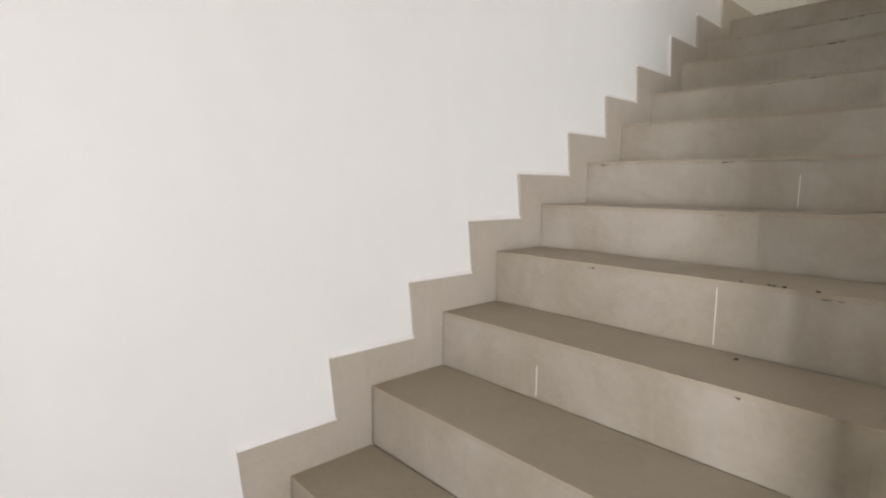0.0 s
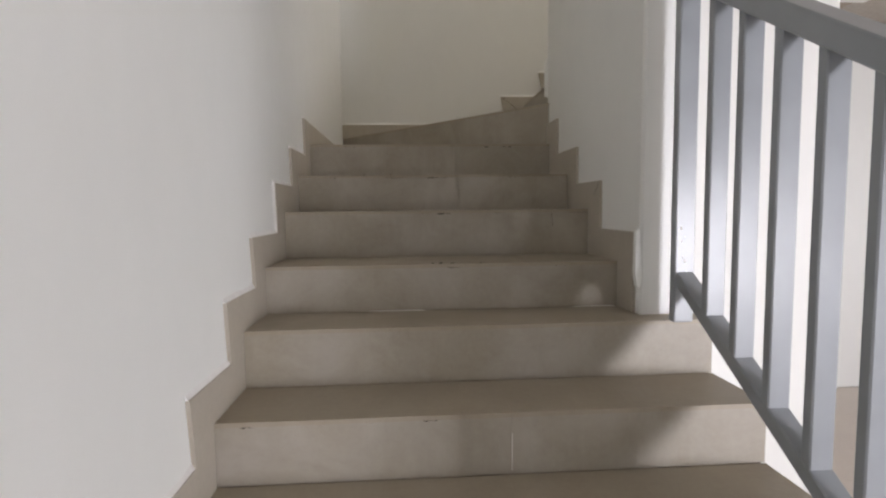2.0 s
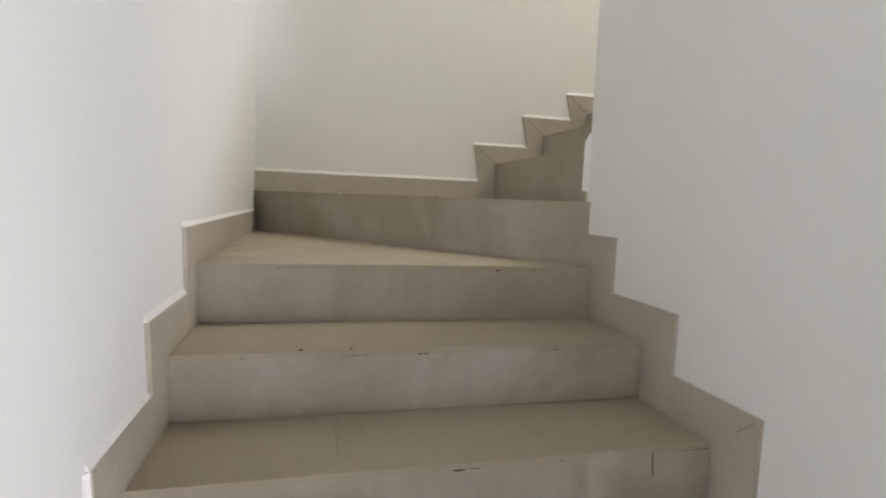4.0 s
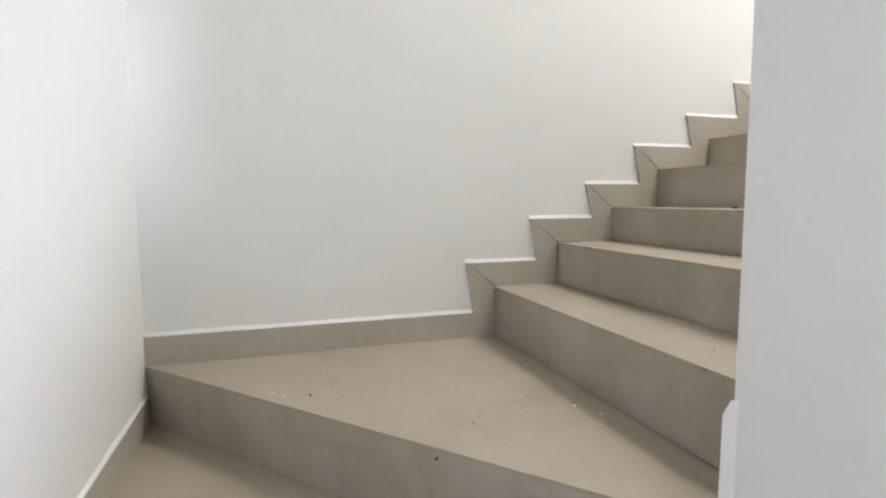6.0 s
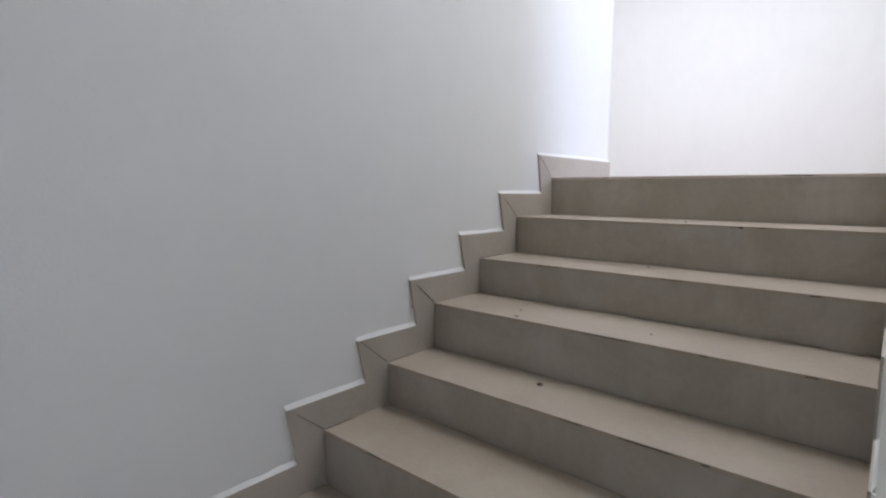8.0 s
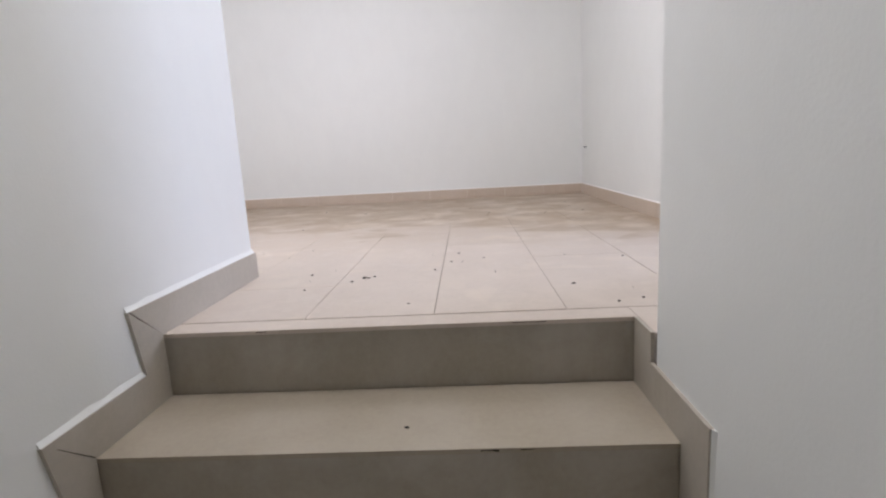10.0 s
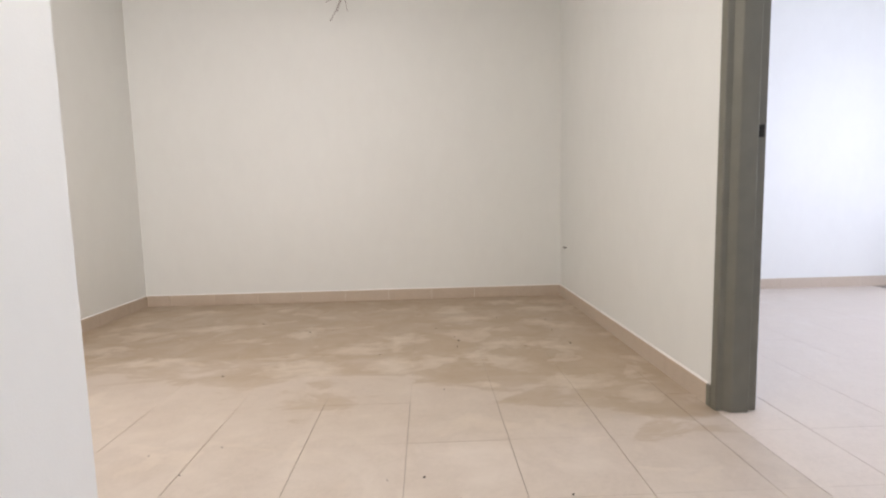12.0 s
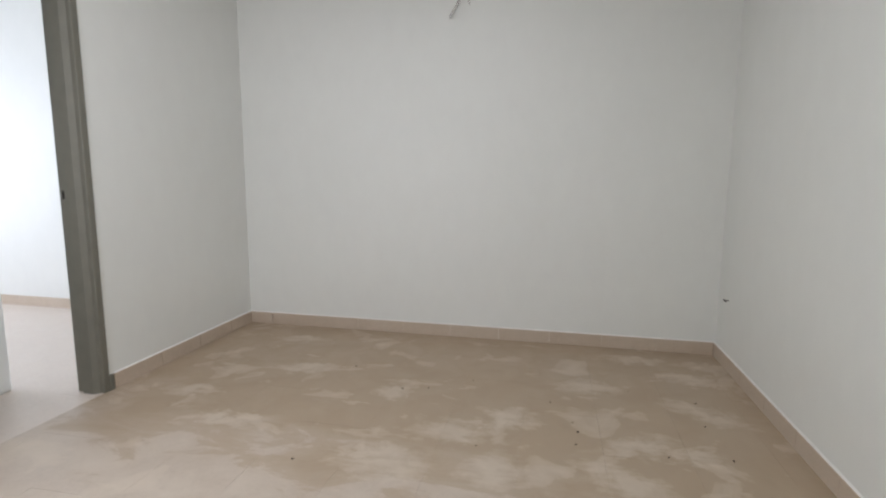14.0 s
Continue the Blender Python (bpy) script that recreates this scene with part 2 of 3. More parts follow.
def structure(ob, label, category=""):
    return tagged(ob, label, category, kind="structure")


def wall(name, a, b, label="smooth white painted plaster wall", bevel=0.012):
    return structure(box(name, a, b, PAINT, None, bevel), label, "wall")


def wall_with_hole(name, a, b, hole_a, hole_b, axis, label):
    """A wall slab with one opening. axis: the wall's long axis, 0 or 1."""
    bm = bmesh.new()
    o = axis
    for lo, hi, z0, z1 in ((a[o], hole_a[0], a[2], b[2]), (hole_b[0], b[o], a[2], b[2]),
                           (hole_a[0], hole_b[0], a[2], hole_a[1]), (hole_a[0], hole_b[0], hole_b[1], b[2])):
        if hi - lo > 0.001 and z1 - z0 > 0.001:
            p, q = list(a), list(b)
            p[o], q[o], p[2], q[2] = lo, hi, z0, z1
            add_box(bm, p, q)
    bmesh.ops.remove_doubles(bm, verts=bm.verts, dist=0.0001)
    return structure(finish(name, bm, PAINT), label, "wall")


# ---- walls of the stair well ----
wall("wall_stair_left", (-0.15, -4.6, GROUND), (0, YE + 0.15, TOP))
wall("wall_stair_end", (-0.1, YE, GROUND), (XE, YE + 0.15, TOP))
wall("wall_stair_inner", (W, WALL_Y, GROUND), (WALL_X, YC - 0.001, TOP), "white plaster wall end beside the stair railing", 0.009)
wall("wall_stair_right", (W + 0.004, YC - 0.13, 2.3), (XE2, YC, TOP))
wall("wall_under_stair", (W + 0.004, YC - 0.13, GROUND), (2.75, YC, 2.299))
wall("wall_landing", (XE2 - 0.13, YR, FLOOR), (XE2, YC - 0.13, TOP))

# ---- upstairs hall and its two rooms ----
wall("wall_hall_far", (XF, -2.9, FLOOR - 0.2), (XF + 0.15, 9.9, TOP))
wall_with_hole("wall_hall_right", (XE2 - 0.13, YR - 0.13, FLOOR), (XF, YR, TOP), (3.66, FLOOR), (4.632, FLOOR + DOOR_H), 0,
               "white plaster wall with a door opening")
wall_with_hole("wall_hall_left", (XE - 0.15, YL, FLOOR), (XF, YL + 0.14, TOP), (4.78, FLOOR), (5.704, FLOOR + DOOR_H), 0,
               "white plaster wall with a door opening")
# the opening here is added for a lamp that brightens the hall
wall_with_hole("wall_hall_back", (XE - 0.15, YE + 0.15, FLOOR), (XE, YL, TOP), (4.2, FLOOR + 0.85), (5.4, FLOOR + 2.45), 1,
               "white plaster wall with an added window")
wall("wall_room_partition", (4.0, 6.2, FLOOR), (5.60, 6.32, TOP))
wall_with_hole("wall_room_right_outer", (2.0, -2.9, FLOOR), (XF, -2.75, TOP), (4.38, FLOOR + 0.6), (5.52, FLOOR + 2.4), 0,
               "white plaster outer wall with a window")
wall("wall_room_right_side", (2.0, -2.75, FLOOR), (2.13, YR - 0.13, TOP))
wall("wall_room_right_back", (2.13, YR - 0.13, FLOOR), (XE2 - 0.13, YR, TOP))
wall_with_hole("wall_room_left_outer", (3.65, 9.75, FLOOR), (XF, 9.9, TOP), (4.1, FLOOR + 0.6), (6.7, FLOOR + 2.4), 0,
               "white plaster outer wall with a window")
wall("wall_room_left_side", (3.65, YL + 0.14, FLOOR), (3.8, 9.75, TOP))
bm = bmesh.new()
for a, b in (((-0.15, -4.6), (XF + 0.15, 2.7)), ((-0.15, 4.4), (XF + 0.15, 9.9)), ((-0.15, 2.7), (2.7, 4.4)), ((2.7, 3.7), (3.7, 4.4)), ((3.7, 2.7), (4.6, 4.4)), ((4.6, 2.7), (5.6, 3.4)), ((5.6, 2.7), (XF + 0.15, 4.4))):
    add_box(bm, (*a, TOP), (*b, TOP + 0.15))
structure(finish("ceiling_upper", bm, CEIL), "flat white plaster ceiling", "ceiling")

# ---- ground floor hall seen past the railing ----
FLOOR_GROUND = structure(box("ground_floor", (-0.15, -4.6, GROUND - 0.2), (7.6, 4.5, GROUND - 0.008), ROOM_TILE), "beige tiled ground floor", "floor")
wall("wall_ground_back", (XE, 4.3, GROUND), (7.6, 4.45, FLOOR - 0.2))
wall_with_hole("wall_ground_right", (7.4, -4.45, GROUND), (7.55, 4.3, FLOOR - 0.2), (-1.6, GROUND + 0.4), (2.0, GROUND + 2.7), 1,
               "white plaster wall with a wide window")
wall_with_hole("wall_ground_front", (-0.15, -4.6, GROUND), (7.55, -4.45, FLOOR), (3.0, GROUND + 0.1), (5.3, GROUND + 2.5), 0,
               "white plaster front wall with a glazed opening")
# high opening added so a lamp reaches the stair end wall
wall_with_hole("wall_upper_front", (-0.15, -4.6, FLOOR), (7.55, -4.45, TOP), (0.15, 4.2), (1.2, 5.65), 0, "white plaster front wall with an added high window")
bm = bmesh.new()
add_box(bm, (WALL_X + 0.005, -4.45, FLOOR - 0.18), (7.55, YC - 0.13, FLOOR - 0.014))
add_box(bm, (RUN2[-1] + 0.02, YC - 0.13, FLOOR - 0.18), (7.55, 9.9, FLOOR - 0.014))
add_box(bm, (XE2, YC - 0.13, FLOOR - 0.4), (RUN2[-1] + 0.02, YC, FLOOR - 0.014))
structure(finish("floor_upper_slab", bm, SCREED), "concrete slab of the upper floor", "floor")
wall("wall_well_front", (WALL_X + 0.005, -4.45, FLOOR - 0.014), (WALL_X + 0.135, WALL_Y, TOP))

# ---- staircase core ----
bm = bmesh.new()
T = 0.012
for i in range(len(RUN1)):
    last = i == len(RUN1) - 1
    y1 = RUN1[i + 1] if not last else YE
    x1 = WIDE - 0.004 if RUN1[i] < 1.35 else W
    if RUN1[i] < 1.35 < y1:
        add_box(bm, (0, RUN1[i] + T, GROUND), (x1, WALL_Y, RISE1[i] - T))
        add_box(bm, (0, WALL_Y, GROUND), (W, y1 + T, RISE1[i] - T))
    else:
        add_box(bm, (0, RUN1[i] + T, GROUND), (x1, y1 + T, RISE1[i] - T))
# upper half of the turning platform
prism(bm, [(0.004, YE, 1.4), (RUN2[0] + T, YE, 1.4), (RUN2[0] + T, YC, 1.4), (W, YC, 1.4), (W, RUN1[-1] + 0.05, 1.4)], (0, 0, RISE2[0] - T - 1.4))
for i in range(len(RUN2)):
    x1 = RUN2[i + 1] + T if i < len(RUN2) - 1 else RUN2[i] + 0.05
    add_box(bm, (RUN2[i] + T, YC, RISE2[i + 1] - 0.42), (x1, YE, RISE2[i + 1] - T))
STAIR = structure(finish("staircase", bm, BED), "beige tiled staircase with a winder turning to a second flight", "staircase")

# ---- railing ----
RAIL_X = 1.298


def railing():
    base = tagged(new("railing"), "grey painted steel stair railing with flat upright bars", "railing")
    base.location = (RAIL_X, 1.39, RISE1[8])
    inv = Matrix.Translation((-RAIL_X, -1.39, -RISE1[8]))

    def bar(name, a, b, bevel=0.003):
        bm = bmesh.new()
        add_box(bm, a, b, bevel)
        bm.transform(inv)
        return part(name, bm, STEEL, base)

    slope = 0.63

    def line(name, z, y0, y1, tall, x0, x1):
        bm = bmesh.new()
        z0, z1 = z + slope * (y0 - 1.31), z + slope * (y1 - 1.31)
        prism(bm, [(x0, y0, z0), (x0, y1, z1), (x0, y1, z1 + tall), (x0, y0, z0 + tall)], (x1 - x0, 0, 0))
        bmesh.ops.bevel(bm, geom=list(bm.edges), offset=0.003, segments=1, affect="EDGES")
        bm.transform(inv)
        return part(name, bm, STEEL, base)

    low, high = 0.982, 1.862
    x0, x1 = RAIL_X, RAIL_X + 0.052
    bar("post", (x0 - 0.006, 1.298, RISE1[8]), (x1 + 0.002, 1.33, high + 0.04))
    line("bottom_rail", low, -0.17, 1.30, 0.045, x0 - 0.001, x1)
    line("handrail", high, -0.22, 1.335, 0.06, x0 - 0.012, x1 + 0.012)
    y = 1.153
    while y > -0.12:
        zb, zt = low + slope * (y - 1.31) + 0.03, high + slope * (y - 1.31) + 0.02
        bar("baluster", (x0, y - 0.013, zb), (x1, y + 0.013, zt))
        y -= 0.127
    bar("post", (x0 - 0.004, -0.21, RISE1[2]), (x1 + 0.004, -0.17, high - slope * 1.5))
    # white plaster splashes on the foot of the upper post
    rnd = random.Random(8)
    for _ in range(7):
        bm = bmesh.new()
        bmesh.ops.create_icosphere(bm, subdivisions=1, radius=0.002 + 0.004 * rnd.random() ** 2)
        for v in bm.verts:
            v.co = Vector((v.co.x, v.co.y * 0.15, v.co.z * (1.0 + rnd.random())))
        bm.transform(Matrix.Translation((x0 + 0.008 + 0.026 * rnd.random(), 1.2975, RISE1[8] + 0.14 + 0.16 * rnd.random())))
        bm.transform(inv)
        part("plaster_splash", bm, CAULK, base, "dried white plaster splash")
    return base


railing()


# ---- door frames ----
def door_frame(name, x_far, x_near, y0, y1, strike_side):
    """Pressed metal frame in a wall along x, between y0 and y1. Jamb profile: face, rebate, stop."""
    base = structure(new(name), "olive grey pressed metal door frame without a leaf", "door frame")
    base.location = (x_far, (y0 + y1) / 2, FLOOR)
    inv = Matrix.Translation((-x_far, -(y0 + y1) / 2, -FLOOR))
    deep = y1 - y0
    prof = [(0.03, 0.0), (-0.008, 0.0), (-0.012, 0.004), (-0.012, 0.03), (-0.034, 0.052), (-0.036, 0.056), (-0.036, 0.128), (-0.033, 0.131),
            (-0.020, 0.132), (-0.018, 0.135), (-0.018, deep - 0.004), (-0.014, deep), (0.03, deep)]
    for side, x, sgn in (("jamb", x_far, 1), ("jamb", x_near, -1)):
        bm = bmesh.new()
        pts = [(x + sgn * u, (y1 - v) if strike_side < 0 else (y0 + v), FLOOR + 0.002) for u, v in prof]
        prism(bm, pts, (0, 0, DOOR_H))
        bm.transform(inv)
        j = part(side, bm, FRAME, base)
        if sgn == 1:
            bm = bmesh.new()
            ys = y1 - 0.153 if strike_side < 0 else y0 + 0.153
            add_box(bm, (x - 0.0205, ys - 0.011, FLOOR + 1.165), (x - 0.0175, ys + 0.011, FLOOR + 1.215), 0.001)
            bm.transform(inv)
            part("strike_plate", bm, DARK, j, "small black strike hole")
    bm = bmesh.new()
    yw = y1 - 0.01 if strike_side < 0 else y0 + 0.01
    add_box(bm, (x_far + 0.0305, yw - 0.013, FLOOR + 0.001), (x_far + 0.064, yw + 0.013, FLOOR + 0.097), 0.002)
    bm.transform(inv)
    part("foot_plate", bm, FRAME, base)
    bm = bmesh.new()
    add_box(bm, (x_near, y0 + 0.004, FLOOR + DOOR_H - 0.04), (x_far, y1 - 0.004, FLOOR + DOOR_H), 0.003)
    bm.transform(inv)
    part("head", bm, FRAME, base)
    return base


door_frame("door_1", 4.622, 3.67, YR - 0.165, YR + 0.01, -1)
door_frame("door_2", 5.694, 4.79, YL - 0.01, YL + 0.175, 1)


# ---- windows (daylight sources, all out of view; 5 to 8 are added) ----
def window(name, axis, at, lo, hi, z0, z1, label):
    base = structure(new(name), label, "window")
    bm = bmesh.new()
    mid = (lo + hi) / 2
    for u0, u1, w0, w1 in ((lo, hi, z0, z0 + 0.05), (lo, hi, z1 - 0.05, z1), (lo, lo + 0.05, z0 + 0.05, z1 - 0.05), (hi - 0.05, hi, z0 + 0.05, z1 - 0.05), (mid - 0.025, mid + 0.025, z0 + 0.05, z1 - 0.05)):
        a, b = [0, 0, w0], [0, 0, w1]
        a[axis], b[axis], a[1 - axis], b[1 - axis] = u0, u1, at - 0.025, at + 0.025
        add_box(bm, a, b)
    part("window_frame", bm, FRAME, base)
    for u0, u1 in ((lo + 0.05, mid - 0.025), (mid + 0.025, hi - 0.05)):
        bm = bmesh.new()
        a, b = [0, 0, z0 + 0.05], [0, 0, z1 - 0.05]
        a[axis], b[axis], a[1 - axis], b[1 - axis] = u0, u1, at - 0.003, at + 0.003
        add_box(bm, a, b)
        p = part("pane", bm, GLASS, base)
        p.visible_shadow = False
    return base


# unseen ceiling openings, added to brighten the hall and the upper flight
def added_roof_light(name, x, y, label):
    base = structure(new(name), label, "window")
    bm = bmesh.new()
    for a, b in (((x, y), (x + 1, y + 0.05)), ((x, y + 0.95), (x + 1, y + 1)), ((x, y + 0.05), (x + 0.05, y + 0.95)), ((x + 0.95, y + 0.05), (x + 1, y + 0.95))):
        add_box(bm, (*a, TOP + 0.15), (*b, TOP + 0.2))
    part("window_frame", bm, FRAME, base)
    bm = bmesh.new()
    add_box(bm, (x + 0.05, y + 0.05, TOP + 0.165), (x + 0.95, y + 0.95, TOP + 0.175))
    part("pane", bm, GLASS, base).visible_shadow = False


added_roof_light("added_window_8", 2.7, 2.7, "added small glazed roof light over the stair head, unseen")
added_roof_light("added_window_6", 4.6, 3.4, "added small glazed roof light over the hall, unseen")
window("window_1", 1, 7.50, -1.6, 2.0, GROUND + 0.4, GROUND + 2.7, "wide metal framed window")
# unseen high window, added to brighten the stair end wall
window("added_window_7", 0, -4.55, 0.15, 1.2, 4.2, 5.65, "added high window in the front wall of the stair well, unseen")
window("window_2", 0, -4.55, 3.0, 5.3, GROUND + 0.1, GROUND + 2.5, "glazed front door opening")
window("window_3", 0, -2.84, 4.38, 5.52, FLOOR + 0.6, FLOOR + 2.4, "metal framed bedroom window")
# unseen window, added to brighten the hall's far wall
window("added_window_5", 1, XE - 0.1, 4.2, 5.4, FLOOR + 0.85, FLOOR + 2.45, "added metal framed window behind the stair wall, unseen, lights the hall")
window("window_4", 0, 9.84, 4.1, 6.7, FLOOR + 0.6, FLOOR + 2.4, "metal framed bedroom window")


# ---- tiles ----
def piece(name, outline, push, mat, parent):
    bm = bmesh.new()
    prism(bm, outline, push)
    return part(name, bm, mat, parent)


GAP = 0.00012
# first flight
for i in range(len(RUN1)):
    wide = RUN1[i] < 1.35
    z, y0 = RISE1[i], RUN1[i]
    zl = RISE1[i - 1] if i else GROUND
    cuts = [0.0, 0.37, 0.74, 1.07, WIDE if wide else W]
    shift = (0.0, 0.012, -0.01)[i % 3]
    cuts = [c if c in (0.0, W, WIDE) else c + shift for c in cuts]
    for a, b in zip(cuts, cuts[1:]):
        a2, b2 = a + GAP, b - GAP
        d = 0.0004 * ((i * 7 + int(a * 10) * 3) % 3)
        piece("riser_tile", [(a2, y0 + 0.004 - d * 0.6, zl + GAP), (b2, y0 + 0.004, zl + GAP), (b2, y0 + 0.004, z - T - GAP), (a2, y0 + 0.004 - d * 0.6, z - T - GAP)], (0, 0.009, 0), STAIR_TILE, STAIR)
        if i < len(RUN1) - 1:
            y1 = RUN1[i + 1]
            if wide and y1 > WALL_Y and b > W:
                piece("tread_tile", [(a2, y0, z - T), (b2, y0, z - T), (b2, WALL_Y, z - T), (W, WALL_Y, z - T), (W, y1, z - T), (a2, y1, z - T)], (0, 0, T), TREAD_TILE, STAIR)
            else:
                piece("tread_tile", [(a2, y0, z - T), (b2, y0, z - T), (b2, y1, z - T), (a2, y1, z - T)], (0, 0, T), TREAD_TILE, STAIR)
# white filler in a few upright joints of the risers
for i, x in ((4, 0.37), (5, 0.74), (7, 0.74)):
    x += (0.0, 0.012, -0.01)[i % 3]
    zl, z = RISE1[i - 1], RISE1[i]
    y = RUN1[i] + 0.0012
    hi = zl + (z - zl) * (0.55 + 0.35 * ((i * 3) % 4) / 3)
    piece("joint_filler", [(x - 0.0008, y, zl + 0.012), (x + 0.0006, y, zl + 0.010), (x + 0.0011, y, hi), (x - 0.0005, y, hi - 0.006)], (0, 0.004, 0), CAULK, STAIR)
# turning platform: two triangles with a slanting riser between them
z9, z10 = RISE1[-1], RISE2[0]
Y9 = RUN1[-1]
ya = Y9 + 0.05
for lo, hi in ((0.0, 0.37), (0.37, 0.74), (0.74, W)):
    edge = lambda x: YE + (ya - YE) * x / W
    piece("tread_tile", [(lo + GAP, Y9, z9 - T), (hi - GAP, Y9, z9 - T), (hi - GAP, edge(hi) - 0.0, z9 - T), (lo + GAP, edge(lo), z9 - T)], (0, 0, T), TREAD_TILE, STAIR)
    n = Vector((YE - ya, W, 0)).normalized() * 0.009
    piece("riser_tile", [(lo + GAP, edge(lo), z9 + GAP), (hi - GAP, edge(hi), z9 + GAP), (hi - GAP, edge(hi), z10 - T - GAP), (lo + GAP, edge(lo), z10 - T - GAP)], n, STAIR_TILE, STAIR)
edge = lambda x: YE + (ya - YE) * x / W - 0.004
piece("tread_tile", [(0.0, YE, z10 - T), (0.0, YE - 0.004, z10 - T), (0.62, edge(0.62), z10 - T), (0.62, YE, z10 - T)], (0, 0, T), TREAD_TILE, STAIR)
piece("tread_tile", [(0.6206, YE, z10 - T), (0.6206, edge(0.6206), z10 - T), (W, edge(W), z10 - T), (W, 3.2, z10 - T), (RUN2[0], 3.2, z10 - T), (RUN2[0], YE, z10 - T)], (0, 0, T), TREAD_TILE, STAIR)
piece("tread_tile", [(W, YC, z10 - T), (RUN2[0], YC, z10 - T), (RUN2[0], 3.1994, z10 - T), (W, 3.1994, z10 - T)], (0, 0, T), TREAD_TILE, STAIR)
# second flight
for i in range(len(RUN2)):
    x0, z, zl = RUN2[i], RISE2[i + 1], RISE2[i]
    x1 = RUN2[i + 1] if i < len(RUN2) - 1 else x0 + 0.09
    cuts = [YC, YC + 0.27, YC + 0.64, YC + 1.01, YE]
    for a, b in zip(cuts, cuts[1:]):
        a2, b2 = a + GAP * 0.6, b - GAP * 0.6
        piece("riser_tile", [(x0 + 0.004, a2, zl + GAP), (x0 + 0.004, b2, zl + GAP), (x0 + 0.004, b2, z - T - GAP), (x0 + 0.004, a2, z - T - GAP)], (0.009, 0, 0), STAIR_TILE, STAIR)
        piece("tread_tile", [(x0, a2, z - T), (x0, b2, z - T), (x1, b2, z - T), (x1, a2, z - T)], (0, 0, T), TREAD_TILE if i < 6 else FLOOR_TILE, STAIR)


def stepped_skirting(runs, rises, a, b, lean, at, push, first, last):
    """Mitred skirting tiles that follow the steps. at(u, z): a point on the wall's face."""
    for i in range(first, last):
        u0, z0, zl = runs[i], rises[i], rises[i - 1]
        low = a - lean
        piece("skirting_tile", [at(u0 - low, zl + GAP), at(u0 - GAP, zl + GAP), at(u0 - GAP, z0), at(u0 - a, z0 + b - GAP), at(u0 - low, zl + b)], push, SKIRT_TILE, STAIR)
        if i + 1 < len(runs):
            u1 = runs[i + 1]
            piece("skirting_tile", [at(u0 - a + GAP, z0 + b), at(u1 - low - GAP, z0 + b), at(u1 - low - GAP, z0), at(u0 + GAP, z0)], push, SKIRT_TILE, STAIR)


left_at = lambda u, z: (0.0, u, z)
right_at = lambda u, z: (W, u, z)
end_at = lambda u, z: (u, YE, z)
inner_at = lambda u, z: (u, YC, z)
n1 = len(RUN1)
stepped_skirting(RUN1, RISE1, SK_A + 0.004, SK_B, LEAN1, left_at, (0.01, 0, 0), 1, n1)
stepped_skirting(RUN1, RISE1, SK_A, SK_B, 0.0, right_at, (-0.01, 0, 0), 9, n1)
rises2 = RISE2[1:]
stepped_skirting(RUN2, rises2 + [RISE2[0]], SK_A2 + 0.008, SK_B, LEAN2, end_at, (0, -0.01, 0), 0, len(RUN2))
for i in range(len(RUN2)):
    at, push = inner_at, (0, 0.01, 0)
    u0, z0, zl = RUN2[i], RISE2[i + 1], RISE2[i]
    if i:
        piece("skirting_tile", [at(u0 - SK_A2, zl + GAP), at(u0 - GAP, zl + GAP), at(u0 - GAP, z0), at(u0 - SK_A2, z0 + (SK_B if i < 6 else 0) - GAP)], push, SKIRT_TILE, STAIR)
    else:
        piece("skirting_tile", [at(W, zl + GAP), at(u0 - GAP, zl + GAP), at(u0 - GAP, z0 - 0.06), at(W, z0 - 0.052)], push, SKIRT_TILE, STAIR)
    if i + 1 < len(RUN2):
        u1 = RUN2[i + 1]
        piece("skirting_tile", [at(u0 - SK_A2 + GAP if i else u0 + 0.012, z0 + SK_B), at(u1 - SK_A2 - GAP, z0 + SK_B), at(u1 - SK_A2 - GAP, z0), at(u0 + GAP if i else u0 + 0.012, z0)], push, SKIRT_TILE, STAIR)
# open mitres at some corners of the skirting
for i, face, sgn in ((0, YE - 0.0102, -1), (1, YE - 0.0102, -1), (2, YE - 0.0102, -1), (3, YE - 0.0102, -1), (5, YE - 0.0102, -1), (2, YC + 0.0102, 1), (3, YC + 0.0102, 1)):
    u0, z0 = RUN2[i] - 0.004, RISE2[i + 1] + 0.004
    ends = [(u0, face, z0), (u0 - SK_A2 * (0.75 if i % 2 else 0.95), face, z0 + SK_B * (0.75 if i % 2 else 0.95))]
    piece("open_joint", [ends[0], ends[1], (ends[1][0] + 0.0008, face, ends[1][2] + 0.0008), (ends[0][0] + 0.0018, face, ends[0][2] + 0.0018)], (0, sgn * 0.0008, 0), DARK, STAIR)
# lump of white plaster on the cut skirting at the wall's corner, dark gaps under the skirting, white filler in a seam
bm = bmesh.new()
prism(bm, [(W - 0.003, YC + 0.001, RISE2[1] - 0.053), (RUN2[0] - 0.03, YC + 0.001, RISE2[1] - 0.061), (RUN2[0] - 0.04, YC + 0.001, RISE2[1] - 0.045), (W + 0.02, YC + 0.001, RISE2[1] - 0.028), (W + 0.001, YC + 0.001, RISE2[1] - 0.036)], (0, 0.016, 0))
bmesh.ops.bevel(bm, geom=list(bm.edges), offset=0.003, segments=2, affect="EDGES")
part("plaster_lump", bm, CAULK, STAIR, "rough lump of white plaster")
bm = bmesh.new()
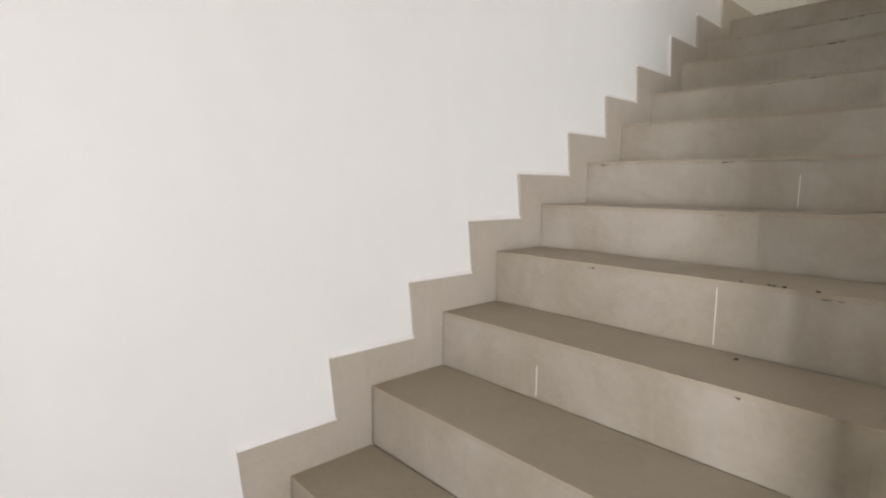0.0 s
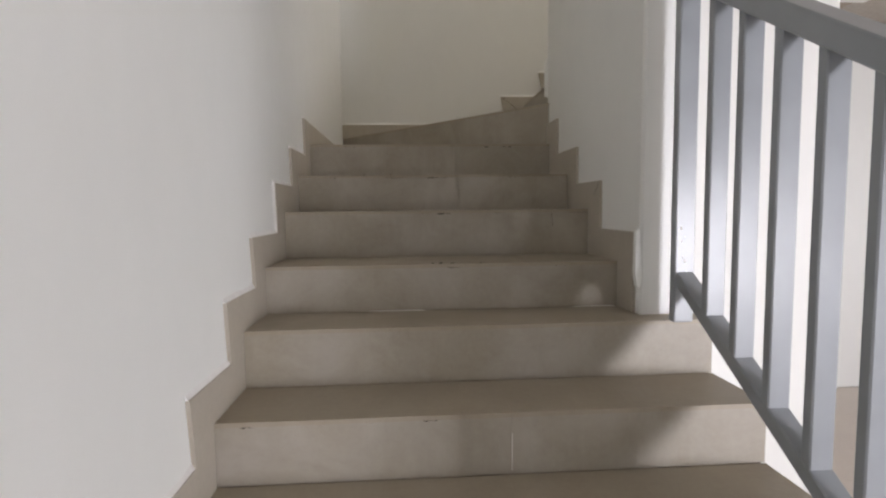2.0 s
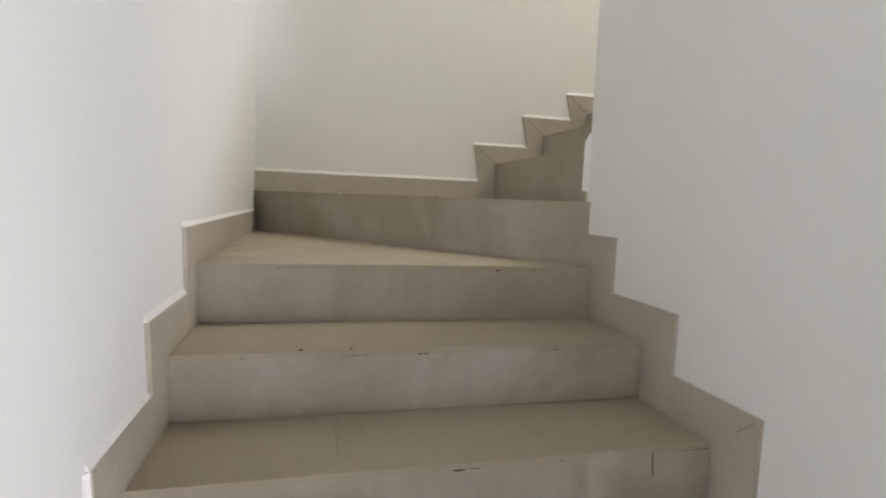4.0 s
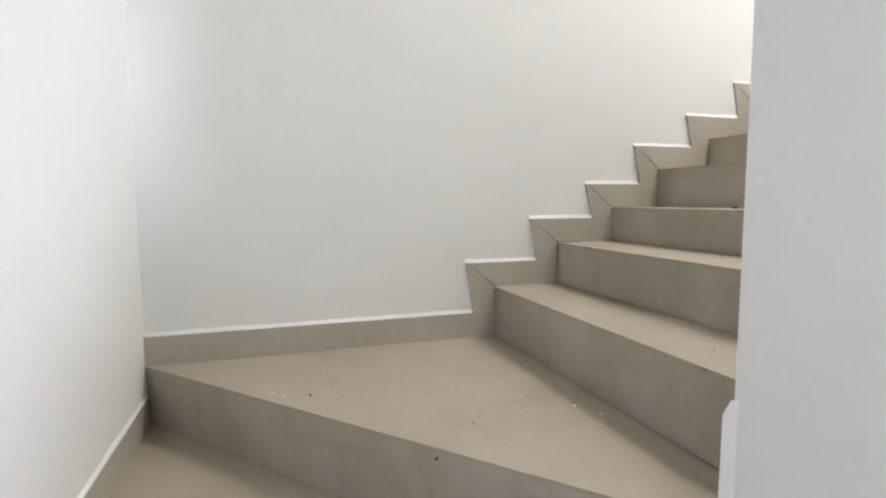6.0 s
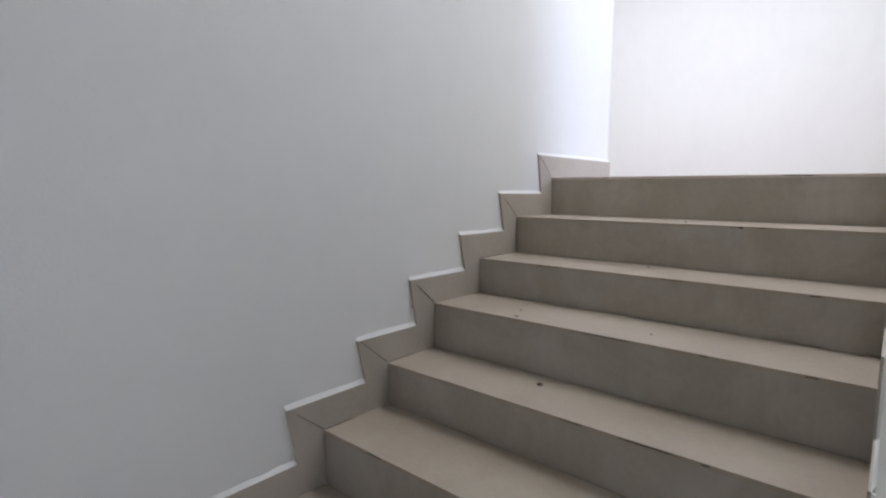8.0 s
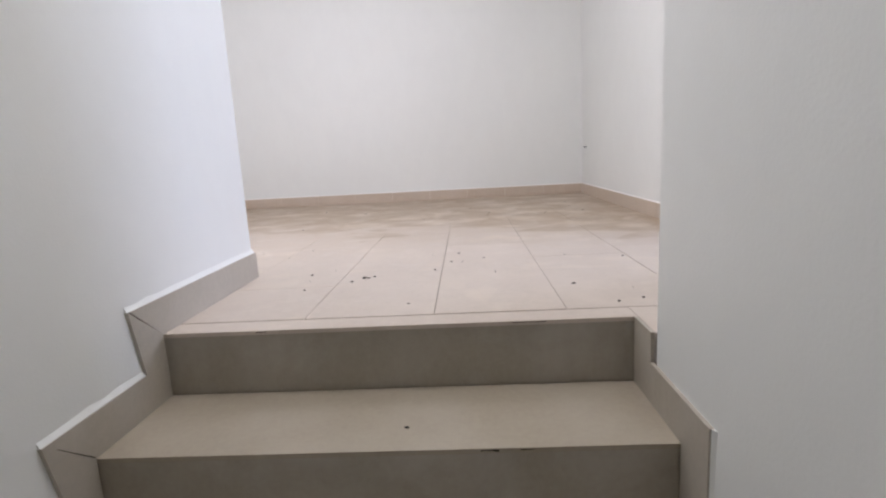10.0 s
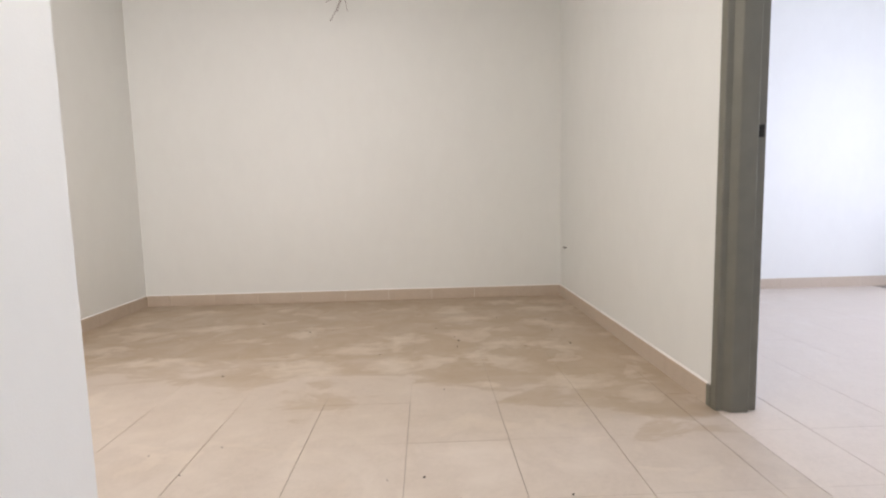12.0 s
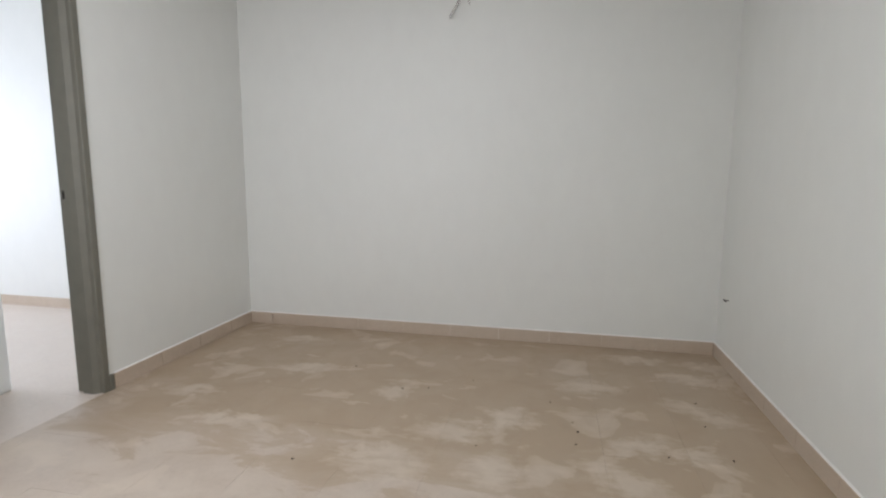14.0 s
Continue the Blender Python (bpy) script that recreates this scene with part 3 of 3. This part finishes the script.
prism(bm, [(W - 0.004, WALL_Y - 0.004, RISE1[8] + 0.285), (W - 0.016, WALL_Y - 0.002, RISE1[8] + 0.27), (W - 0.019, WALL_Y - 0.006, RISE1[8] + 0.14), (W - 0.013, WALL_Y - 0.004, RISE1[8] + 0.095),
           (W - 0.002, WALL_Y - 0.006, RISE1[8] + 0.085), (W + 0.006, WALL_Y - 0.005, RISE1[8] + 0.12)], (0, 0.022, 0))
bmesh.ops.bevel(bm, geom=list(bm.edges), offset=0.003, segments=2, affect="EDGES")
part("plaster_lump", bm, PAINT, STAIR, "rough lump of white plaster")
for i in (1, 2, 4):
    piece("open_joint", [(RUN2[i] + 0.004, YE - 0.0102, RISE2[i + 1] + 0.0004), (RUN2[i] + 0.11 + 0.02 * i, YE - 0.0102, RISE2[i + 1] + 0.0004), (RUN2[i] + 0.11, YE - 0.0102, RISE2[i + 1] + 0.0022), (RUN2[i] + 0.004, YE - 0.0102, RISE2[i + 1] + 0.003)], (0, -0.0008, 0), DARK, STAIR)
for x0, x1 in ((0.35, 0.55), (1.06, 1.225)):
    piece("joint_filler", [(x0, RUN1[9] - 0.003, RISE1[8] + 0.0002), (x1, RUN1[9] - 0.005, RISE1[8] + 0.0002), (x1 - 0.02, RUN1[9] + 0.002, RISE1[8] + 0.0025), (x0 + 0.03, RUN1[9] + 0.002, RISE1[8] + 0.0015)], (0, 0.003, 0), CAULK, STAIR)
# thick plaster at the foot of the wall corner
bm = bmesh.new()
prism(bm, [(W + 0.006, YC - 0.03, 2.0), (W - 0.004, YC - 0.012, 1.995), (W - 0.015, YC - 0.004, 1.965), (W - 0.016, YC - 0.004, 1.80), (W + 0.004, YC - 0.02, 1.79)], (0, 0.008, 0))
bmesh.ops.bevel(bm, geom=list(bm.edges), offset=0.002, segments=2, affect="EDGES")
part("plaster_lump", bm, PAINT, STAIR, "rough lump of white plaster")
# open crack beside the last riser tile of one step, and its joint under the nosing
piece("open_joint", [(1.0788, RUN1[10] + 0.0012, 1.196), (1.0797, RUN1[10] + 0.0012, 1.196), (1.0842, RUN1[10] + 0.0012, 1.14), (1.0838, RUN1[10] + 0.0012, 1.14)], (0, 0.004, 0), DARK, STAIR)
piece("open_joint", [(1.15, RUN1[10] + 0.0012, 1.1975), (1.228, RUN1[10] + 0.0012, 1.197), (1.228, RUN1[10] + 0.0012, 1.1955), (1.155, RUN1[10] + 0.0012, 1.1968)], (0, 0.004, 0), DARK, STAIR)
piece("open_joint", [(W - 0.0102, RUN1[10] - 0.07, RISE1[10] + 0.058), (W - 0.0102, RUN1[10] - 0.112, RISE1[10] + 0.094), (W - 0.0102, RUN1[10] - 0.1126, RISE1[10] + 0.0935), (W - 0.0102, RUN1[10] - 0.0708, RISE1[10] + 0.0575)], (-0.0008, 0, 0), DARK, STAIR)
# platform skirting
piece("skirting_tile", [(0, Y9 - SK_A - 0.004 + GAP, z9 + SK_B), (0, YE - 0.02, z9 + SK_B), (0, YE - 0.02, z9), (0, Y9 + GAP, z9)], (0.01, 0, 0), SKIRT_TILE, STAIR)
piece("skirting_tile", [(W, Y9 - SK_A + GAP, z9 + SK_B), (W, YC, z9 + SK_B), (W, YC, z9), (W, Y9 + GAP, z9)], (-0.01, 0, 0), SKIRT_TILE, STAIR)
for lo, hi in ((0.0, 0.62), (0.62, 1.02), (1.02, RUN2[0] - SK_A2 - 0.008 + LEAN2)):
    piece("skirting_tile", [(lo + GAP, YE, z10), (hi - GAP, YE, z10), (hi - GAP, YE, z10 + SK_B), (lo + GAP, YE, z10 + SK_B)], (0, -0.01, 0), SKIRT_TILE, STAIR)
for lo, hi in ((RUN2[-1] - SK_A2, 3.40), (3.40, XE + 0.012)):
    piece("skirting_tile", [(max(lo + GAP, RUN2[-1] + GAP) if lo < 3.1 else lo + GAP, YE, FLOOR), (hi - GAP, YE, FLOOR), (hi - GAP, YE, FLOOR + SK_B), (lo + GAP, YE, FLOOR + SK_B)], (0, -0.01, 0), SKIRT_TILE, STAIR)


# upstairs floor
GAP = 0.0013
FLOOR_UP = structure(box("floor_upper", (RUN2[-1] + 0.092, YC, FLOOR - 0.0139), (XF, YL, FLOOR - 0.003), GROUT), "dusty beige ceramic tiled hall floor", "floor")


def tile_grid(x0, x1, y0, y1, mat, parent, sx=3.62, sy=1.94, step=0.4, zoff=0.0):
    """Square floor tiles, cut at the borders, laid on one grid."""
    kx = math.floor((x0 - sx) / step)
    while sx + kx * step < x1:
        a, b = max(x0, sx + kx * step), min(x1, sx + (kx + 1) * step)
        ky = math.floor((y0 - sy) / step)
        while sy + ky * step < y1:
            c, d = max(y0, sy + ky * step), min(y1, sy + (ky + 1) * step)
            if b - a > 0.01 and d - c > 0.01:
                # joints across the room are filled with dust, and so are all at its far end
                g, h = (GAP * (0.95 + 0.3 * ((kx + ky) % 2)), 0.0007 * ((kx + ky) % 2)) if sx + kx * step < 4.5 else (0.0002 + 0.0003 * ((kx + ky * 2) % 2), 0.00005)
                tilt = 0.00012 * ((kx * 5 + ky * 3) % 4)
                piece("floor_tile", [(a + h, c + g, FLOOR - 0.012 + zoff), (b - h, c + g, FLOOR - 0.012 + zoff), (b - h, d - g, FLOOR - 0.012 + zoff), (a + h, d - g, FLOOR - 0.012 + zoff)], (0, 0, 0.012 - tilt), mat, parent)
            ky += 1
        kx += 1


tile_grid(RUN2[-1] + 0.092, XF, YR, YL, FLOOR_TILE, FLOOR_UP)
tile_grid(XE2, RUN2[-1] + 0.092, YR, YC, FLOOR_TILE, FLOOR_UP)
FLOOR_RIGHT = structure(box("floor_right_room", (2.13, -2.75, FLOOR - 0.0139), (XF, YR, FLOOR - 0.003), GROUT), "pale beige ceramic tiled room floor", "floor")
tile_grid(3.4, XF, -1.2, YR, ROOM_TILE, FLOOR_RIGHT)
FLOOR_LEFT = structure(box("floor_left_room", (3.8, YL, FLOOR - 0.0139), (XF, 9.75, FLOOR - 0.003), GROUT), "pale beige ceramic tiled room floor", "floor")
tile_grid(4.7, XF, YL, 8.8, ROOM_TILE, FLOOR_LEFT)
tile_grid(2.8, 6.4, 1.6, 4.3, ROOM_TILE, FLOOR_GROUND, zoff=GROUND - FLOOR + 0.004)


def skirting_run(name, a, b, normal, parent_label):
    base = structure(new(name), parent_label, "skirting")
    a, b = Vector((*a, FLOOR)), Vector((*b, FLOOR))
    way = (b - a).normalized()
    length, u = (b - a).length, 0.0
    while u < length - 0.01:
        v = min(u + 0.4, length)
        p, q = a + way * (u + GAP), a + way * (v - GAP)
        piece("skirting_tile", [p, q, q + Vector((0, 0, SK_H)), p + Vector((0, 0, SK_H))], Vector((*normal, 0)) * 0.01, HALL_SKIRT, base)
        u = v
    return base


skirting_run("baseboard_far", (XF, YR + 0.011), (XF, YL - 0.011), (-1, 0), "beige tile skirting along the far hall wall")
skirting_run("baseboard_right", (4.688, YR), (XF, YR), (0, 1), "beige tile skirting along the hall wall")
skirting_run("baseboard_left", (5.762, YL), (XF, YL), (0, -1), "beige tile skirting along the hall wall")
skirting_run("baseboard_room_right", (XF, -2.7), (XF, YR - 0.15), (-1, 0), "beige tile skirting in the side room")
skirting_run("baseboard_room_left", (XF, YL + 0.15), (XF, 9.7), (-1, 0), "beige tile skirting in the side room")


# ---- white filler along the stepped skirting ----
def filler(name, points, push, label, wide=0.007, mat=None):
    """A thin uneven bead of white filler over a line of points on a wall."""
    bm = bmesh.new()
    rnd = random.Random(len(points) + int(points[0][1] * 100))
    axis = Vector(push)
    for a, b in zip(points, points[1:]):
        a, b = Vector(a), Vector(b)
        way = b - a
        if way.length < 0.004:
            continue
        side = axis.normalized().cross(way.normalized())
        if side.z < -0.1 or (abs(side.z) < 0.1 and side.x + side.y > 0):
            side = -side
        k = max(2, int(way.length / 0.05))
        wid = [wide * (0.8 + rnd.random() * 0.5) for _ in range(k + 1)]
        for i in range(k):
            p, q = a + way * (i / k), a + way * ((i + 1) / k)
            vs = [bm.verts.new(c) for c in (p, p + axis, p + side * wid[i], q, q + axis, q + side * wid[i + 1])]
            for f in ((0, 1, 2), (5, 4, 3), (0, 3, 4, 1), (1, 4, 5, 2), (2, 5, 3, 0)):
                bm.faces.new([vs[m] for m in f])
    return structure(finish(name, bm, mat or CAULK), label, "trim")


def teeth(runs, rises, a, at, first, tail, lean=0.0):
    pts = []
    for i in range(first, len(runs)):
        low = rises[i - 1] + SK_B if i else rises[i]
        pts += [at(runs[i] - a + lean, low), at(runs[i] - a, rises[i] + SK_B)]
    return pts + tail


filler("trim_left", teeth(RUN1, RISE1, SK_A + 0.004, left_at, 1, [left_at(YE - 0.02, z9 + SK_B)], LEAN1), (0.007, 0, 0), "white filler bead above the stair skirting", 0.012)
out2 = SK_A2 + 0.008
run2 = [(0.005, YE, z10 + SK_B)] + [end_at(RUN2[0] - out2 + LEAN2, z10 + SK_B), end_at(RUN2[0] - out2, RISE2[1] + SK_B)] + teeth(RUN2, rises2, out2, end_at, 1, [end_at(XE, FLOOR + SK_B)], LEAN2)
filler("trim_end", run2, (0, -0.007, 0), "white filler bead above the stair skirting", 0.014, PAINT)
filler("trim_inner", [inner_at(RUN2[0] + 0.014, RISE2[1] + SK_B)] + teeth(RUN2[:-1], rises2[:-1], SK_A2, inner_at, 1, []), (0, 0.006, 0), "white filler bead above the stair skirting", 0.012, PAINT)
for nm, p, q, push in (("trim_hall_far", (XF, YR, FLOOR + SK_H), (XF, YL, FLOOR + SK_H), (-0.008, 0, 0)),
                       ("trim_hall_right", (4.688, YR, FLOOR + SK_H), (XF, YR, FLOOR + SK_H), (0, 0.008, 0)),
                       ("trim_hall_left", (5.762, YL, FLOOR + SK_H), (XF, YL, FLOOR + SK_H), (0, -0.008, 0))):
    filler(nm, [p, q], push, "white filler line above the skirting")


# ---- loose things ----
def crumb(name, x, y, z, size, seed, mat, label, category):
    bm = bmesh.new()
    bmesh.ops.create_icosphere(bm, subdivisions=1, radius=1.0)
    rnd = random.Random(seed)
    low = 0
    for v in bm.verts:
        v.co = Vector((v.co.x * size * (0.7 + rnd.random()), v.co.y * size * (0.5 + 0.6 * rnd.random()), v.co.z * size * 0.45 * (0.6 + rnd.random() * 0.6)))
        low = min(low, v.co.z)
    for v in bm.verts:
        v.co.z -= low
    ob = finish(name, bm, mat)
    ob.matrix_world = pose(x, y, z, 0, 0, rnd.random() * 360)
    return tagged(ob, label, category, "grit on the stairs and floor")


rnd = random.Random(5)
GRIT = [(0.781, RUN1[5] + 0.006, RISE1[5]), (0.84, RUN1[5] + 0.008, RISE1[5]), (0.848, RUN1[5] + 0.012, RISE1[5]), (0.871, RUN1[5] + 0.005, RISE1[5]), (0.935, RUN1[5] + 0.004, RISE1[5]), (0.80, RUN1[4] + 0.20, RISE1[4]),
        (0.60, RUN1[9] + 0.006, RISE1[9]), (0.42, RUN1[11] + 0.01, RISE1[11]), (0.30, RUN1[11] + 0.012, RISE1[11]),
        (0.579, RUN1[9] + 0.02, RISE1[9]), (0.608, RUN1[9] + 0.018, RISE1[9]), (0.642, RUN1[9] + 0.012, RISE1[9]), (0.65, RUN1[9] + 0.016, RISE1[9]), (0.746, RUN1[9] + 0.01, RISE1[9]),
        (2.333, 3.602, RISE2[4]), (2.243, 3.559, RISE2[4]), (2.25, 3.575, RISE2[4]), (2.728, 3.278, RISE2[5]), (RUN2[3] + 0.11, 3.12, RISE2[4]), (RUN2[5] + 0.1, 3.2, RISE2[6]),
        (RUN2[1] + 0.07, 3.0, RISE2[2]), (RUN2[0] + 0.12, 2.85, RISE2[1]), (0.55, 3.45, z10), (0.95, 3.1, z10), (0.8, 2.95, z10)]
for k, (x, y, z) in enumerate(GRIT):
    crumb("grit", x, y, z, 0.0035 + 0.0025 * rnd.random(), k, DARK, "small dark crumb of grit on a stair tread", "grit")
for k in range(34):
    x, y = 3.25 + 3.2 * rnd.random() ** 1.6, 2.1 + 2.6 * rnd.random()
    crumb("grit", x, y, FLOOR, 0.003 + 0.004 * rnd.random(), 50 + k, DARK, "small dark crumb of grit on the hall floor", "grit")
for k, (x, y) in enumerate([(3.717, 3.447), (3.748, 3.41), (3.676, 3.488), (3.739, 3.442), (3.727, 3.43), (3.735, 3.452), (3.977, 3.106), (3.971, 3.056), (3.828, 3.169), (4.168, 3.072), (4.029, 2.958), (3.944, 2.363), (4.033, 2.596)]):
    crumb("grit", x, y, FLOOR, 0.006 if k < 6 else 0.005, 90 + k, DARK, "dark flakes swept together on the hall floor", "grit")


def wire(name, pts, radius, mat, parent, label=""):
    cu = bpy.data.curves.new(name, "CURVE")
    cu.dimensions, cu.bevel_depth, cu.bevel_resolution = "3D", radius, 2
    sp = cu.splines.new("NURBS")
    sp.points.add(len(pts) - 1)
    for p, co in zip(sp.points, pts):
        p.co = (*co, 1)
    sp.use_endpoint_u, sp.order_u = True, 3
    tmp = bpy.data.objects.new(name, cu)
    me = bpy.data.meshes.new_from_object(tmp)
    bpy.data.objects.remove(tmp)
    me.materials.append(mat)
    ob = new(name, me)
    ob.parent = parent
    return tagged(ob, label)


# bare cables of a wall lamp point on the far wall
point = tagged(new("wall_cable"), "bare electric cables hanging out of the far wall", "cable")
point.location = (XF, 3.71, 5.77)
for dy, dz, out, r in ((0.13, -0.27, 0.03, 0.0032), (0.15, -0.14, 0.10, 0.002), (-0.03, -0.20, 0.06, 0.002), (0.06, -0.22, 0.09, 0.0024)):
    wire("cable", [(0.0, 0, 0), (-0.05, 0.0, 0.0), (-0.07, dy * 0.25, dz * 0.4), (-out, dy * 0.7, dz * 0.8), (-out - 0.01, dy, dz)], r, COPPER, point)
# nail with a rag of cable end low on the side wall
nail = tagged(new("wall_nail"), "small dark nail low in the white hall wall", "nail")
nail.location = (7.045, YR, 3.478)
wire("shaft", [(0, 0, 0), (0, 0.015, 0.0), (0.002, 0.03, 0.002)], 0.003, DARK, nail)
wire("clip", [(-0.007, 0.02, -0.008), (0.0, 0.03, 0.003), (0.008, 0.03, 0.008)], 0.004, DARK, nail)

# ---- chipped open joints under the nosings ----
rnd = random.Random(11)


def chipped_joint(at, u0, wide, z, push, deep):
    """A ragged dark gap: at(u, z) gives a point on the riser's face."""
    k = max(3, int(wide / 0.008))
    top = [at(u0 + wide * m / k, z + 0.0003 + (rnd.random() * 0.001 if 0 < m < k else 0)) for m in range(k + 1)]
    low = [at(u0 + wide * m / k, z - (0.0006 + deep * rnd.random() ** 2)) for m in range(k, -1, -1)]
    piece("open_joint", top + low, push, DARK, STAIR)


for i in range(3, len(RUN1)):
    for _ in range(rnd.choice((2, 3, 4))):
        chipped_joint(lambda u, z: (u, RUN1[i] + 0.0008, z), 0.06 + rnd.random() * 1.0, 0.015 + rnd.random() ** 2 * 0.1, RISE1[i] - T + 0.001, (0, 0.004, 0), rnd.choice((0.0015, 0.003, 0.005)))
for i in range(len(RUN2)):
    for _ in range(rnd.choice((2, 3))):
        chipped_joint(lambda u, z: (RUN2[i] - 0.0006, u, z), YC + 0.06 + rnd.random() * 1.1, 0.015 + rnd.random() ** 2 * 0.14, RISE2[i + 1] - 0.004, (0.004, 0, 0), rnd.choice((0.0012, 0.002, 0.004)))

crumb("dry_leaf", RUN2[2] + 0.17, 3.395, RISE2[3], 0.012, 200, plain("dry_leaf", (0.07, 0.045, 0.03), 0.8), "curled dark dry leaf on a stair tread", "leaf")
chip = crumb("plaster_chip", 2.09, YE - 0.008, 2.50, 0.008, 201, plain("grey_chip", (0.16, 0.15, 0.14), 0.8), "small grey plaster chip stuck on the skirting edge", "chip")
for k, (x, y, size) in enumerate([(0.44, 3.50, 0.006), (0.47, 3.465, 0.004), (1.27, 3.12, 0.005), (1.31, 3.05, 0.004), (0.98, 3.36, 0.003)]):
    crumb("plaster_crumb", x, y, RISE2[0], size, 300 + k, CAULK, "small white crumb of plaster on the turning platform", "crumb")
